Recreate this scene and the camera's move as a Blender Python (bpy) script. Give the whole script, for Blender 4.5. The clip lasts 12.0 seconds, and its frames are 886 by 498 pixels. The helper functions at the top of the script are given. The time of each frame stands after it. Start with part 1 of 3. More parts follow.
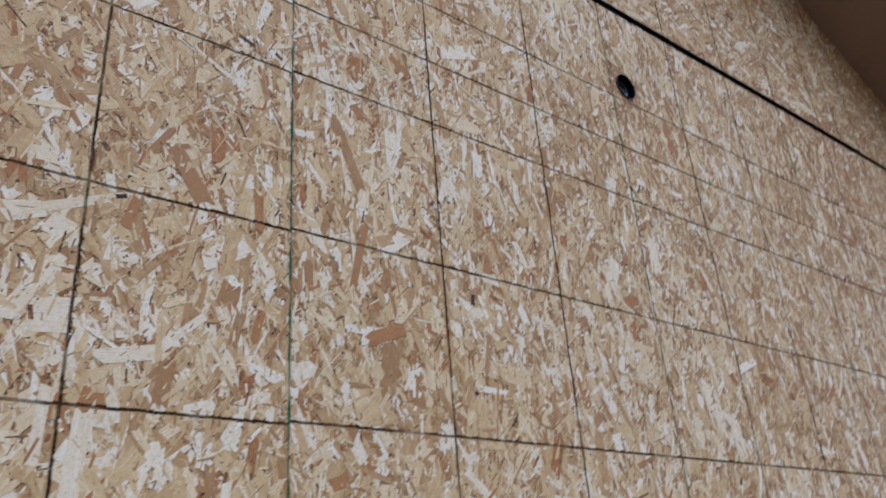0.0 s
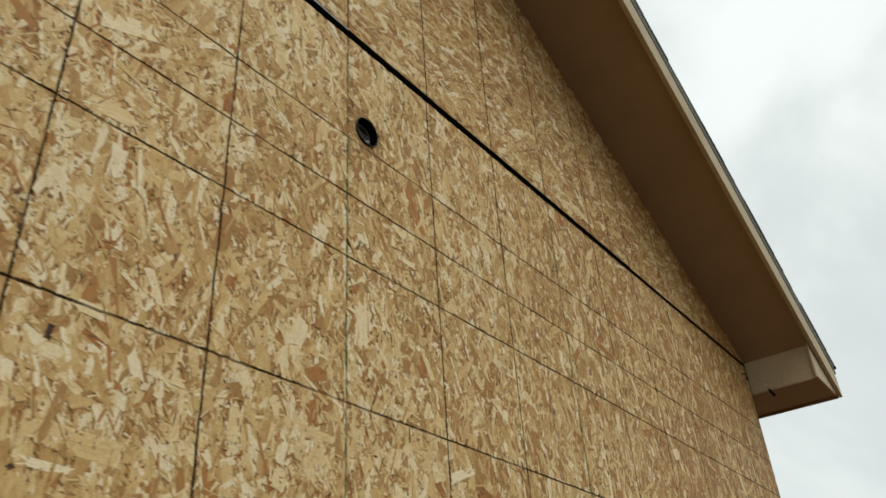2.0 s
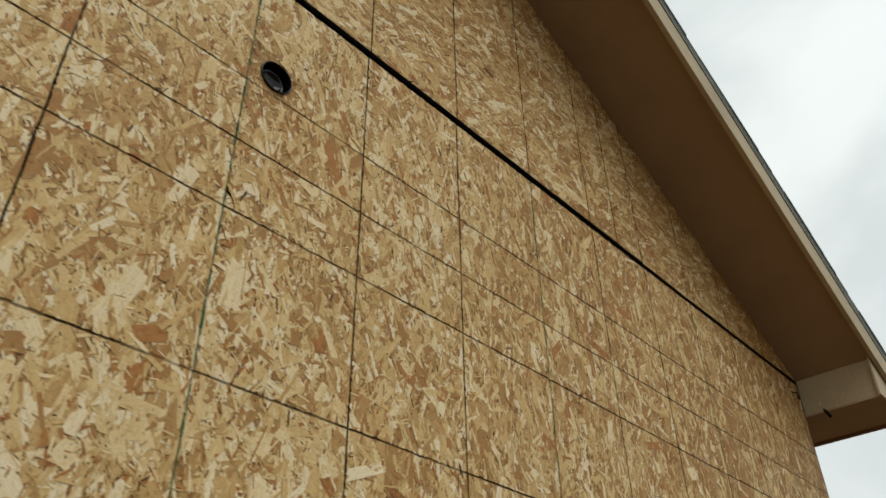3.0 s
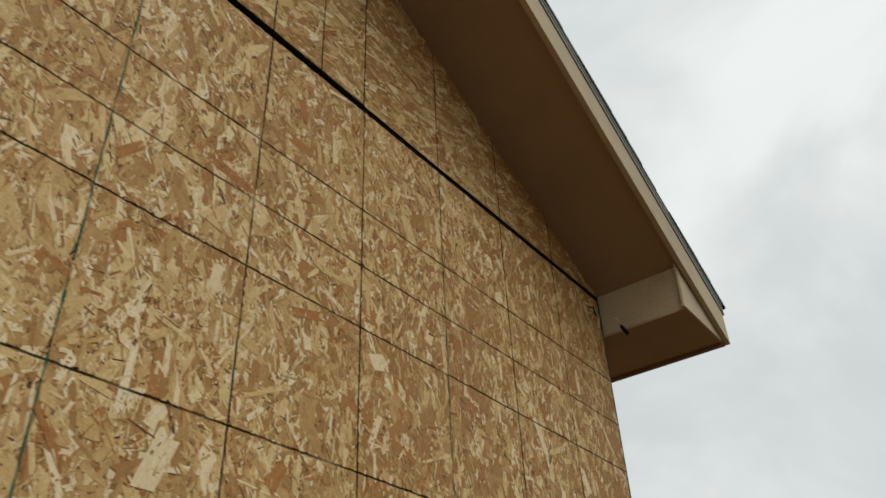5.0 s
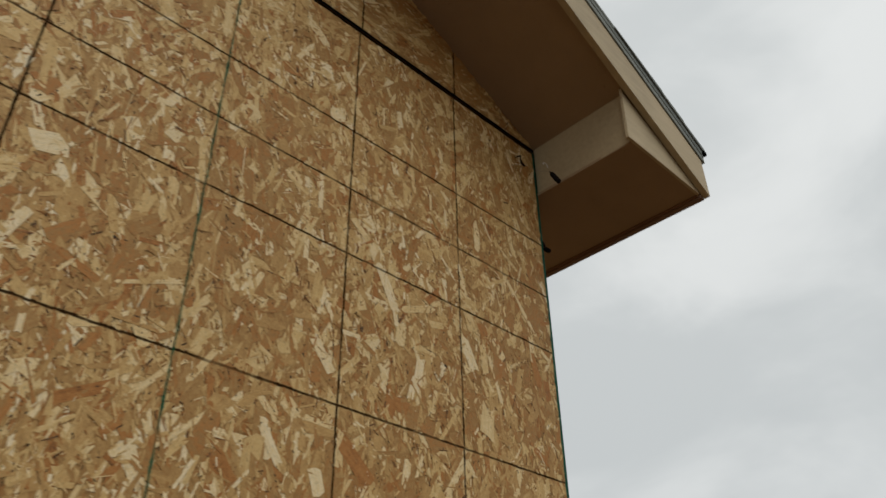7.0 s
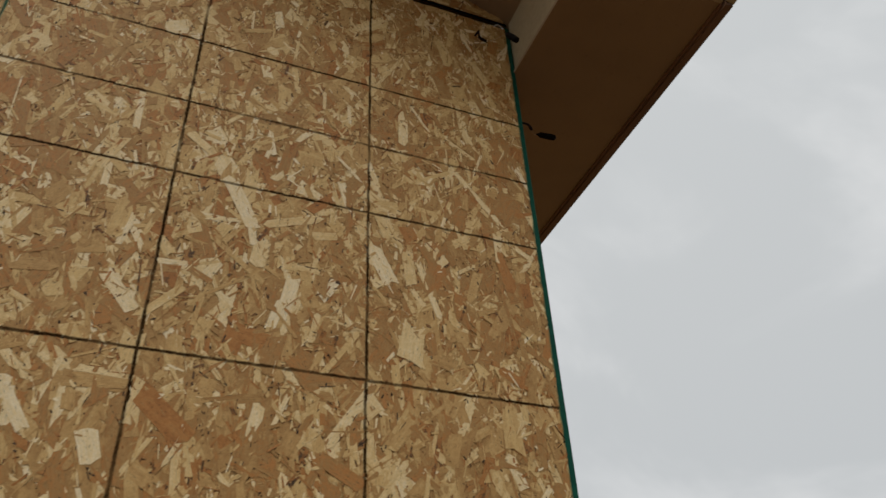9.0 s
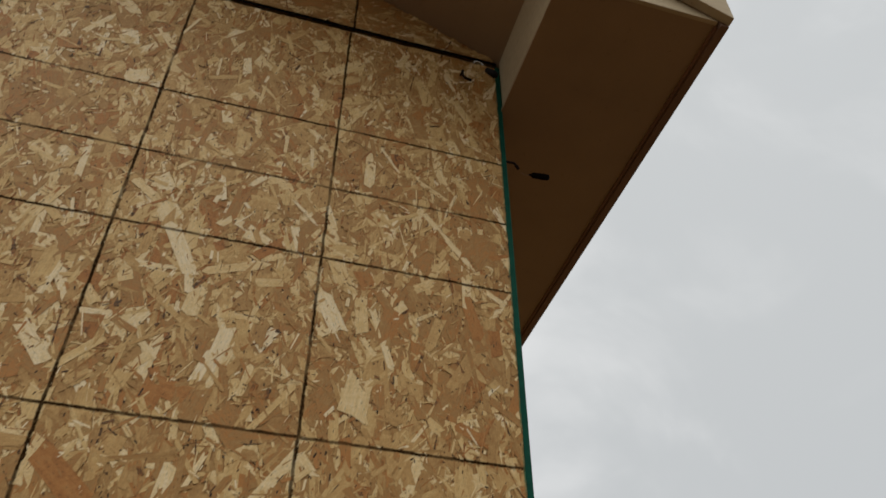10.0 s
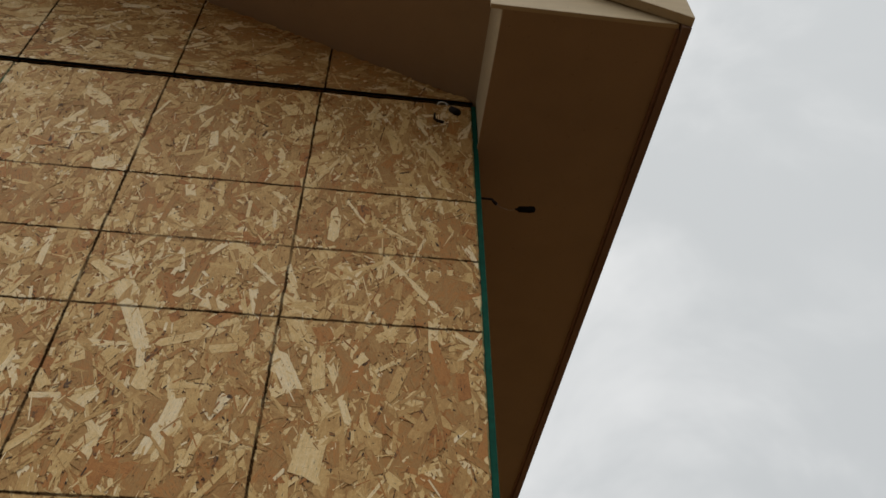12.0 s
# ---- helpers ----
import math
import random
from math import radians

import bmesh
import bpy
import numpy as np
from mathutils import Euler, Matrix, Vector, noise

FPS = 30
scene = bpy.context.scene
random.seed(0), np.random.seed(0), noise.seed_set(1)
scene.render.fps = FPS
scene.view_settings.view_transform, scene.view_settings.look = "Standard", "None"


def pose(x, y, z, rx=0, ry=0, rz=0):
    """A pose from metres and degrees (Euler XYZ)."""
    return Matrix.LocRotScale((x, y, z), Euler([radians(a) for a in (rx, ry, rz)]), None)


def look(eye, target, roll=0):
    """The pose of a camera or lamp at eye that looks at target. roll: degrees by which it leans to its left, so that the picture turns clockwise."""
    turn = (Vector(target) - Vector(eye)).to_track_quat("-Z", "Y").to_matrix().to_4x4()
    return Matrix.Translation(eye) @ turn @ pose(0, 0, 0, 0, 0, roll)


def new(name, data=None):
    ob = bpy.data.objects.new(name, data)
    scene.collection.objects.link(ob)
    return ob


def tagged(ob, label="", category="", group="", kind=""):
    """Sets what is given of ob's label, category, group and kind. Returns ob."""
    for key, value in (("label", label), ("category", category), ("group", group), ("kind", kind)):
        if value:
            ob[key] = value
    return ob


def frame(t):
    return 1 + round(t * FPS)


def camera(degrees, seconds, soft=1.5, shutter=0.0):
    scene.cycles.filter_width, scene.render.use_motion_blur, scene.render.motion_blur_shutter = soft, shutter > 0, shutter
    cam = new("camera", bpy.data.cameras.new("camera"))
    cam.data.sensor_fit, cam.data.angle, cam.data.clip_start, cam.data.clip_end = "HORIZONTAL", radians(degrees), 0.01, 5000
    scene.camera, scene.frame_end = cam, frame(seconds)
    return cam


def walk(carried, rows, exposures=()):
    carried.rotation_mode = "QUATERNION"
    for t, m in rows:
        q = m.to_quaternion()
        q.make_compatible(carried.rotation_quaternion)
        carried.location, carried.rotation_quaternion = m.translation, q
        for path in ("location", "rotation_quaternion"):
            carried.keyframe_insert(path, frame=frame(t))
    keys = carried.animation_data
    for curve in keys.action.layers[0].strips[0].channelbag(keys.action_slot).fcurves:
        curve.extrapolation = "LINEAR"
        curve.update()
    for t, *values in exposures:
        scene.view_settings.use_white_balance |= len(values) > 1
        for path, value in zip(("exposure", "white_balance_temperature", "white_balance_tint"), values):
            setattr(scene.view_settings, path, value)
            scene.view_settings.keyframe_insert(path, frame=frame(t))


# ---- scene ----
cam = camera(58.0, 12.0, soft=1.5, shutter=0.3)
PATH = [
    (0, (-5.6, -1.349, 1.37), (-4.429, 0.042, 2.203), -4.4),
    (0.5, (-5.536, -1.376, 1.41), (-4.32, -0.1, 2.356), -0.4),
    (1, (-5.426, -1.326, 1.423), (-4.142, -0.207, 2.472), -0.8),
    (1.5, (-5.228, -1.227, 1.433), (-3.914, -0.236, 2.568), -2.0),
    (2, (-4.972, -1.239, 1.428), (-3.583, -0.259, 2.482), -4.0),
    (2.5, (-4.651, -1.301, 1.449), (-3.394, -0.228, 2.575), -2.2),
    (3, (-4.365, -1.293, 1.425), (-3.151, -0.2, 2.579), -1.0),
    (3.2, (-4.233, -1.298, 1.433), (-3.034, -0.207, 2.604), 1.0),
    (4.8, (-3.15, -1.327, 1.448), (-1.822, -0.361, 2.59), -2.1),
    (5, (-3.048, -1.317, 1.457), (-1.71, -0.357, 2.592), -2.8),
    (5.5, (-2.752, -1.353, 1.448), (-1.462, -0.351, 2.602), -1.6),
    (6, (-2.44, -1.364, 1.441), (-1.246, -0.258, 2.602), 0.1),
    (6.5, (-2.121, -1.321, 1.407), (-0.938, -0.184, 2.55), 0.2),
    (7, (-1.831, -1.338, 1.42), (-0.652, -0.175, 2.541), -1.1),
    (7.2, (-1.706, -1.379, 1.428), (-0.575, -0.176, 2.556), -1.5),
    (8.8, (-0.904, -1.276, 1.413), (-0.207, 0.176, 2.599), -3.3),
    (9, (-0.813, -1.284, 1.424), (-0.162, 0.176, 2.626), -3.3),
    (9.5, (-0.646, -1.29, 1.437), (-0.103, 0.196, 2.661), -1.5),
    (10, (-0.531, -1.244, 1.465), (-0.099, 0.183, 2.798), -0.2),
    (10.5, (-0.38, -1.226, 1.473), (-0.004, 0.116, 2.907), -1.8),
    (11, (-0.272, -1.247, 1.487), (0.043, 0.065, 2.963), -2.0),
    (11.5, (-0.25, -1.256, 1.473), (-0.037, 0.082, 2.945), -1.0),
    (12, (-0.241, -1.236, 1.478), (-0.064, 0.139, 2.92), -0.5),
]
EXPOSURES = [(0.0, 0.58, 4700, 22), (0.4, 0.58, 5500, 12), (0.9, 0.52, 6500, 5), (1.5, 0.45, 6500, 5), (3.0, 0.37, 6500, 6), (4.8, 0.28, 6550, 8),
             (5.5, 0.20, 6550, 9), (7.0, 0.09, 6550, 10), (9.0, 0.03, 6550, 12), (12.0, 0.08, 6550, 12)]
walk(cam, [(t, look(eye, target, roll)) for t, eye, target, roll in PATH], EXPOSURES)

# ---- world, sun, exposure ----
world = bpy.data.worlds.new("overcast_sky")
scene.world = world
world.use_nodes = True
wt = world.node_tree
wt.nodes.clear()


def sky_world():
    t = wt
    out = t.nodes.new("ShaderNodeOutputWorld")
    coord = t.nodes.new("ShaderNodeTexCoord")
    mapping = t.nodes.new("ShaderNodeMapping")
    mapping.inputs["Scale"].default_value = (1.0, 1.0, 1.5)
    t.links.new(coord.outputs["Generated"], mapping.inputs["Vector"])
    big = t.nodes.new("ShaderNodeTexNoise")
    big.inputs["Scale"].default_value = 2.7
    big.inputs["Detail"].default_value = 5.0
    big.inputs["Roughness"].default_value = 0.52
    big.inputs["Distortion"].default_value = 0.5
    t.links.new(mapping.outputs["Vector"], big.inputs["Vector"])
    ramp = t.nodes.new("ShaderNodeValToRGB")
    ramp.color_ramp.interpolation = "EASE"
    ramp.color_ramp.elements[0].position = 0.36
    ramp.color_ramp.elements[0].color = (0.692, 0.725, 0.722, 1)
    ramp.color_ramp.elements[1].position = 0.64
    ramp.color_ramp.elements[1].color = (0.888, 0.912, 0.900, 1)
    t.links.new(big.outputs["Fac"], ramp.inputs["Fac"])
    cloud = t.nodes.new("ShaderNodeBackground")
    # overcast sky: brightest overhead
    split = t.nodes.new("ShaderNodeSeparateXYZ")
    t.links.new(coord.outputs["Generated"], split.inputs[0])
    rise = t.nodes.new("ShaderNodeMapRange")
    rise.inputs["From Min"].default_value, rise.inputs["From Max"].default_value = 0.0, 1.0
    rise.inputs["To Min"].default_value, rise.inputs["To Max"].default_value = SKY * 0.86, SKY * 1.08
    t.links.new(split.outputs["Z"], rise.inputs["Value"])
    t.links.new(rise.outputs["Result"], cloud.inputs["Strength"])
    t.links.new(ramp.outputs["Color"], cloud.inputs["Color"])
    sky = t.nodes.new("ShaderNodeTexSky")
    sky.sky_type = "NISHITA"
    sky.sun_disc = False
    sky.sun_elevation = radians(56)
    sky.sun_rotation = radians(200)
    blue = t.nodes.new("ShaderNodeBackground")
    blue.inputs["Strength"].default_value = 0.10
    t.links.new(sky.outputs["Color"], blue.inputs["Color"])
    mix = t.nodes.new("ShaderNodeMixShader")
    mix.inputs["Fac"].default_value = 0.92
    t.links.new(blue.outputs["Background"], mix.inputs[1])
    t.links.new(cloud.outputs["Background"], mix.inputs[2])
    t.links.new(mix.outputs["Shader"], out.inputs["Surface"])


SKY = 0.86
sky_world()

sun_data = bpy.data.lights.new("sun", "SUN")
sun_data.energy, sun_data.angle, sun_data.color = 0.95, radians(40), (1.0, 0.96, 0.90)
sun = new("sun", sun_data)
sun.matrix_world = look((-6, -9, 16), (-2, 0, 1))


# ---- materials ----
def nodes_of(name, rough=0.8, spec=0.3):
    m = bpy.data.materials.new(name)
    m.use_nodes = True
    b = m.node_tree.nodes["Principled BSDF"]
    b.inputs["Roughness"].default_value = rough
    b.inputs["Specular IOR Level"].default_value = spec
    return m, m.node_tree, b


def add(tree, kind, **values):
    n = tree.nodes.new(kind)
    for key, value in values.items():
        n.inputs[key].default_value = value
    return n


def calc(tree, op, a, b=None, c=None, clamp=False):
    n = tree.nodes.new("ShaderNodeMath")
    n.operation, n.use_clamp = op, clamp
    for i, v in enumerate((a, b, c)):
        if v is None:
            continue
        if isinstance(v, (int, float)):
            n.inputs[i].default_value = v
        else:
            tree.links.new(v, n.inputs[i])
    return n.outputs[0]


def noise_of(tree, vector, scale, detail=4.0, rough=0.55):
    n = add(tree, "ShaderNodeTexNoise", Scale=scale, Detail=detail, Roughness=rough)
    tree.links.new(vector, n.inputs["Vector"])
    return n.outputs["Fac"]


def scaled(tree, vector, x, y, z):
    n = add(tree, "ShaderNodeMapping", Scale=(x, y, z))
    tree.links.new(vector, n.inputs["Vector"])
    return n.outputs["Vector"]


def blend(tree, fac, a, b, mode="MIX"):
    n = tree.nodes.new("ShaderNodeMix")
    n.data_type, n.blend_type = "RGBA", mode
    for socket, v in ((n.inputs[0], fac), (n.inputs[6], a), (n.inputs[7], b)):
        if isinstance(v, (int, float)):
            socket.default_value = v
        elif isinstance(v, tuple):
            socket.default_value = (*v, 1)
        else:
            tree.links.new(v, socket)
    return n.outputs[2]


def ramp_of(tree, fac, stops):
    n = tree.nodes.new("ShaderNodeValToRGB")
    e = n.color_ramp.elements
    e[0].position, e[0].color = stops[0][0], (*stops[0][1], 1)
    e[1].position, e[1].color = stops[-1][0], (*stops[-1][1], 1)
    for p, c in stops[1:-1]:
        e.new(p).color = (*c, 1)
    tree.links.new(fac, n.inputs["Fac"])
    return n.outputs["Color"]


def relief(tree, bsdf, height, strength, distance):
    n = add(tree, "ShaderNodeBump", Strength=strength, Distance=distance)
    tree.links.new(height, n.inputs["Height"])
    tree.links.new(n.outputs["Normal"], bsdf.inputs["Normal"])


WOOD_STOPS = [(0.0, (0.022, 0.012, 0.005)), (0.07, (0.095, 0.050, 0.018)), (0.13, (0.300, 0.122, 0.030)),
              (0.22, (0.385, 0.170, 0.046)), (0.31, (0.315, 0.170, 0.054)), (0.48, (0.440, 0.266, 0.095)),
              (0.66, (0.565, 0.385, 0.158)), (0.82, (0.670, 0.510, 0.265)), (1.0, (0.740, 0.625, 0.415))]
STUD = 0.4064
TOP = 3.35


def osb(name, verticals, rows, panel, shift=0.0, extra=()):
    """Oriented strand board: wood strands by tone, printed layout lines, green sealed edges."""
    m, t, b = nodes_of(name, 0.60, 0.24)
    tone = t.nodes.new("ShaderNodeAttribute")
    tone.attribute_name = "tone"
    uv = t.nodes.new("ShaderNodeUVMap")
    coord = t.nodes.new("ShaderNodeTexCoord")
    fibre = noise_of(t, scaled(t, uv.outputs["UV"], 22, 620, 1), 1.0, 3.0)
    streak = noise_of(t, scaled(t, uv.outputs["UV"], 9, 130, 1), 1.0, 3.0)
    cloudy = noise_of(t, scaled(t, uv.outputs["UV"], 38, 60, 1), 1.0, 4.0, 0.65)
    chip = noise_of(t, scaled(t, uv.outputs["UV"], 90, 330, 1), 1.0, 3.0, 0.6)
    stain = noise_of(t, coord.outputs["Object"], 2.2, 3.0)
    crumb = noise_of(t, coord.outputs["Object"], 190.0, 3.0, 0.6)
    dust = noise_of(t, coord.outputs["Object"], 420.0, 2.0, 0.5)
    value = tone.outputs["Fac"]
    for layer, amount in ((streak, 0.20), (cloudy, 0.34), (chip, 0.20), (crumb, 0.22)):
        value = calc(t, "ADD", value, calc(t, "MULTIPLY", calc(t, "SUBTRACT", layer, 0.5), amount))
    colour = ramp_of(t, value, WOOD_STOPS)
    pit = calc(t, "MULTIPLY", calc(t, "SUBTRACT", chip, 0.58, clamp=True), 4.2)
    grain = calc(t, "MULTIPLY_ADD", fibre, 0.46, 0.77)
    grain = calc(t, "MULTIPLY", grain, calc(t, "MULTIPLY_ADD", stain, 0.20, 0.90))
    grain = calc(t, "MULTIPLY", grain, calc(t, "MULTIPLY_ADD", dust, 0.36, 0.82))
    grain = calc(t, "MULTIPLY", grain, calc(t, "SUBTRACT", 1.05, pit, clamp=False))
    grain = calc(t, "MAXIMUM", grain, 0.20)
    grey = t.nodes.new("ShaderNodeCombineColor")
    for i in range(3):
        t.links.new(grain, grey.inputs[i])
    colour = blend(t, 1.0, colour, grey.outputs["Color"], "MULTIPLY")
    xyz = t.nodes.new("ShaderNodeSeparateXYZ")
    t.links.new(coord.outputs["Object"], xyz.inputs[0])
    wobble = calc(t, "MULTIPLY", calc(t, "SUBTRACT", noise_of(t, coord.outputs["Object"], 26.0, 3.0), 0.5), 0.0035)
    rag = calc(t, "MULTIPLY", calc(t, "SUBTRACT", noise_of(t, coord.outputs["Object"], 260.0, 2.0), 0.5), 0.0032)
    step = calc(t, "MULTIPLY", calc(t, "SUBTRACT", tone.outputs["Fac"], 0.55), 0.0032)     # the print jumps from strand to strand
    wobble = calc(t, "ADD", wobble, step)
    x = calc(t, "ADD", calc(t, "ADD", xyz.outputs["X"], wobble), shift)
    z = calc(t, "ADD", xyz.outputs["Z"], wobble)
    near = None
    if verticals:
        near = calc(t, "PINGPONG", x, STUD / 2)
        if panel:
            where = t.nodes.new("ShaderNodeNewGeometry")
            place = t.nodes.new("ShaderNodeSeparateXYZ")
            t.links.new(where.outputs["Position"], place.inputs[0])
            rim = calc(t, "PINGPONG", place.outputs["X"], panel / 2)
            near = calc(t, "ADD", near, calc(t, "LESS_THAN", rim, 0.06))     # no printed line along the board edge
    for r in extra:
        near = calc(t, "MINIMUM", near, calc(t, "ABSOLUTE", calc(t, "SUBTRACT", x, r)))
    for r in rows:
        d = calc(t, "ABSOLUTE", calc(t, "SUBTRACT", z, r))
        near = d if near is None else calc(t, "MINIMUM", near, d)
    if near is not None:
        near = calc(t, "ADD", near, rag)
        edge = t.nodes.new("ShaderNodeMapRange")
        edge.inputs["From Min"].default_value, edge.inputs["From Max"].default_value = 0.0019, 0.0042
        edge.inputs["To Min"].default_value, edge.inputs["To Max"].default_value = 1.0, 0.0
        t.links.new(near, edge.inputs["Value"])
        patchy = noise_of(t, coord.outputs["Object"], 6.0, 5.0, 0.62)
        ink = calc(t, "MULTIPLY", edge.outputs["Result"], calc(t, "MULTIPLY_ADD", patchy, 2.3, -0.22, clamp=True))
        ink = calc(t, "MULTIPLY", ink, calc(t, "MULTIPLY_ADD", chip, -1.0, 1.50, clamp=True))
        dull = calc(t, "MULTIPLY_ADD", ink, -0.24, 0.24)
        t.links.new(dull, b.inputs["Specular IOR Level"])
        colour = blend(t, ink, colour, (0.022, 0.011, 0.004))
    if panel:
        d = calc(t, "ADD", rim, rag)
        d = calc(t, "SUBTRACT", 0.0048, d)
        seal = calc(t, "MULTIPLY", d, 400.0, clamp=True)
        seal = calc(t, "MULTIPLY", seal, calc(t, "MULTIPLY_ADD", noise_of(t, coord.outputs["Object"], 14.0, 5.0, 0.65), 4.2, -1.55, clamp=True))
        colour = blend(t, seal, colour, (0.020, 0.110, 0.046))
    t.links.new(colour, b.inputs["Base Color"])
    relief(t, b, calc(t, "ADD", fibre, calc(t, "MULTIPLY", chip, 0.8)), 0.45, 0.0008)
    return m


def paint(name, colour, rough=0.6, wear=0.16, grain=(6, 60, 60)):
    """Weathered house paint on wood, with faint grain and dirt."""
    m, t, b = nodes_of(name, rough, 0.3)
    coord = t.nodes.new("ShaderNodeTexCoord")
    lines = noise_of(t, scaled(t, coord.outputs["Object"], *grain), 1.0, 4.0)
    dirt = noise_of(t, coord.outputs["Object"], 3.5, 5.0, 0.6)
    speck = noise_of(t, coord.outputs["Object"], 70.0, 3.0)
    f = calc(t, "ADD", calc(t, "MULTIPLY", dirt, 0.6), calc(t, "MULTIPLY", lines, 0.4))
    lo = tuple(c * (1 - 1.6 * wear) for c in colour)
    hi = tuple(min(1, c * (1 + 1.1 * wear)) for c in colour)
    c = ramp_of(t, f, [(0.30, lo), (0.5, colour), (0.72, hi)])
    spot = calc(t, "MULTIPLY", calc(t, "GREATER_THAN", speck, 0.70), 0.35)
    c = blend(t, spot, c, tuple(v * 0.45 for v in colour))
    t.links.new(c, b.inputs["Base Color"])
    relief(t, b, calc(t, "ADD", lines, speck), 0.25, 0.001)
    return m


def plain(name, colour, rough=0.5, metal=0.0, spec=0.5):
    """A small plain surface with a little unevenness."""
    m, t, b = nodes_of(name, rough, spec)
    coord = t.nodes.new("ShaderNodeTexCoord")
    n = noise_of(t, coord.outputs["Object"], 45.0, 3.0)
    c = ramp_of(t, n, [(0.3, tuple(v * 0.75 for v in colour)), (0.7, tuple(min(1, v * 1.2) for v in colour))])
    t.links.new(c, b.inputs["Base Color"])
    b.inputs["Metallic"].default_value = metal
    relief(t, b, n, 0.15, 0.001)
    return m


def shingle_material():
    m, t, b = nodes_of("asphalt_shingle", 0.95, 0.15)
    coord = t.nodes.new("ShaderNodeTexCoord")
    info = t.nodes.new("ShaderNodeObjectInfo")
    grit = noise_of(t, coord.outputs["Object"], 420.0, 2.0)
    patch = noise_of(t, scaled(t, coord.outputs["Object"], 3, 3, 3), 2.0, 3.0)
    f = calc(t, "ADD", calc(t, "MULTIPLY", grit, 0.55), calc(t, "MULTIPLY", patch, 0.3))
    f = calc(t, "MULTIPLY_ADD", info.outputs["Random"], 0.15, f)
    t.links.new(ramp_of(t, f, [(0.25, (0.11, 0.122, 0.112)), (0.5, (0.20, 0.218, 0.202)), (0.8, (0.33, 0.35, 0.325))]), b.inputs["Base Color"])
    relief(t, b, grit, 0.6, 0.002)
    return m


def dirt_material():
    m, t, b = nodes_of("bare_soil", 0.95, 0.1)
    coord = t.nodes.new("ShaderNodeTexCoord")
    a = noise_of(t, coord.outputs["Object"], 0.6, 6.0, 0.6)
    c = noise_of(t, coord.outputs["Object"], 14.0, 5.0, 0.65)
    f = calc(t, "ADD", calc(t, "MULTIPLY", a, 0.5), calc(t, "MULTIPLY", c, 0.5))
    t.links.new(ramp_of(t, f, [(0.3, (0.065, 0.039, 0.020)), (0.5, (0.115, 0.072, 0.040)), (0.7, (0.165, 0.112, 0.066))]), b.inputs["Base Color"])
    relief(t, b, c, 0.6, 0.03)
    return m


PANEL_W = 3 * STUD
ROWS = [TOP - STUD * k for k in (1, 1.5, 2, 3, 4, 4.5, 5)]
OSB_WALL = osb("strand_board_with_layout_lines", True, ROWS, PANEL_W)
OSB_GABLE = osb("strand_board_gable", True, [], 0.0, 0.0, [-1.829])
GREEN = plain("green_edge_seal", (0.002, 0.062, 0.038), 0.75, 0.0, 0.15)
TRIM = paint("beige_trim_paint", (0.43, 0.345, 0.215), 0.62, 0.13)
# soffits: the trim beige with the shade of the underside put into its colour
SOFFIT = paint("shaded_beige_soffit_paint", (0.315, 0.218, 0.130), 0.7, 0.08, (5, 5, 5))
RETURN = paint("tan_return_paint", (0.42, 0.335, 0.205), 0.65, 0.12)
REDWOOD = paint("red_brown_eave_board", (0.21, 0.115, 0.075), 0.7, 0.2, (5, 5, 5))
EAVE = paint("brown_eave_fascia_paint", (0.20, 0.122, 0.080), 0.7, 0.15, (5, 5, 5))
BLACK = plain("black_flashing", (0.003, 0.003, 0.003), 0.9, 0.0, 0.0)
PIPE = plain("black_glossy_plastic", (0.004, 0.004, 0.004), 0.10, 0.0, 0.28)
RUST = plain("dark_rusted_metal", (0.014, 0.007, 0.005), 0.8, 0.0, 0.15)
WIRE = plain("pale_wire", (0.22, 0.20, 0.18), 0.5)
LOOP = plain("white_wire", (0.66, 0.65, 0.62), 0.4)
GREYCAP = plain("dark_grey_plastic", (0.007, 0.005, 0.004), 0.9, 0.0, 0.1)
SHINGLE = shingle_material()
SOIL = dirt_material()
CONCRETE = paint("bare_concrete", (0.36, 0.34, 0.31), 0.85, 0.2, (8, 8, 8))
FRAMING = paint("dark_house_wrap", (0.05, 0.045, 0.04), 0.8, 0.2)


# ---- mesh helpers ----
def finish(name, bm, material, parent=None, label="", smooth=False):
    bmesh.ops.recalc_face_normals(bm, faces=bm.faces)
    me = bpy.data.meshes.new(name)
    bm.to_mesh(me)
    bm.free()
    me.materials.append(material)
    if smooth:
        for p in me.polygons:
            p.use_smooth = True
    ob = new(name, me)
    if parent:
        ob.parent = parent
    if label:
        ob["label"] = label
    return ob


def part(name, bm, material, parent, label="", smooth=False):
    return finish(name, bm, material, parent, label, smooth)


def prism(points, axis, a, b, bevel=0.0):
    """A solid from a flat outline, drawn out along an axis from a to b. Outline in the two other axes."""
    bm = bmesh.new()

    def place(p, s):
        return (s, p[0], p[1]) if axis == "x" else (p[0], s, p[1]) if axis == "y" else (p[0], p[1], s)
    lo = [bm.verts.new(place(p, a)) for p in points]
    hi = [bm.verts.new(place(p, b)) for p in points]
    bm.faces.new(lo[::-1])
    bm.faces.new(hi)
    n = len(points)
    for i in range(n):
        bm.faces.new((lo[i], lo[(i + 1) % n], hi[(i + 1) % n], hi[i]))
    if bevel:
        bmesh.ops.bevel(bm, geom=list(bm.edges), offset=bevel, segments=2, profile=0.6, affect="EDGES")
    return bm


def block(x0, x1, y0, y1, z0, z1, bevel=0.0):
    return prism([(x0, z0), (x1, z0), (x1, z1), (x0, z1)], "y", y0, y1, bevel)


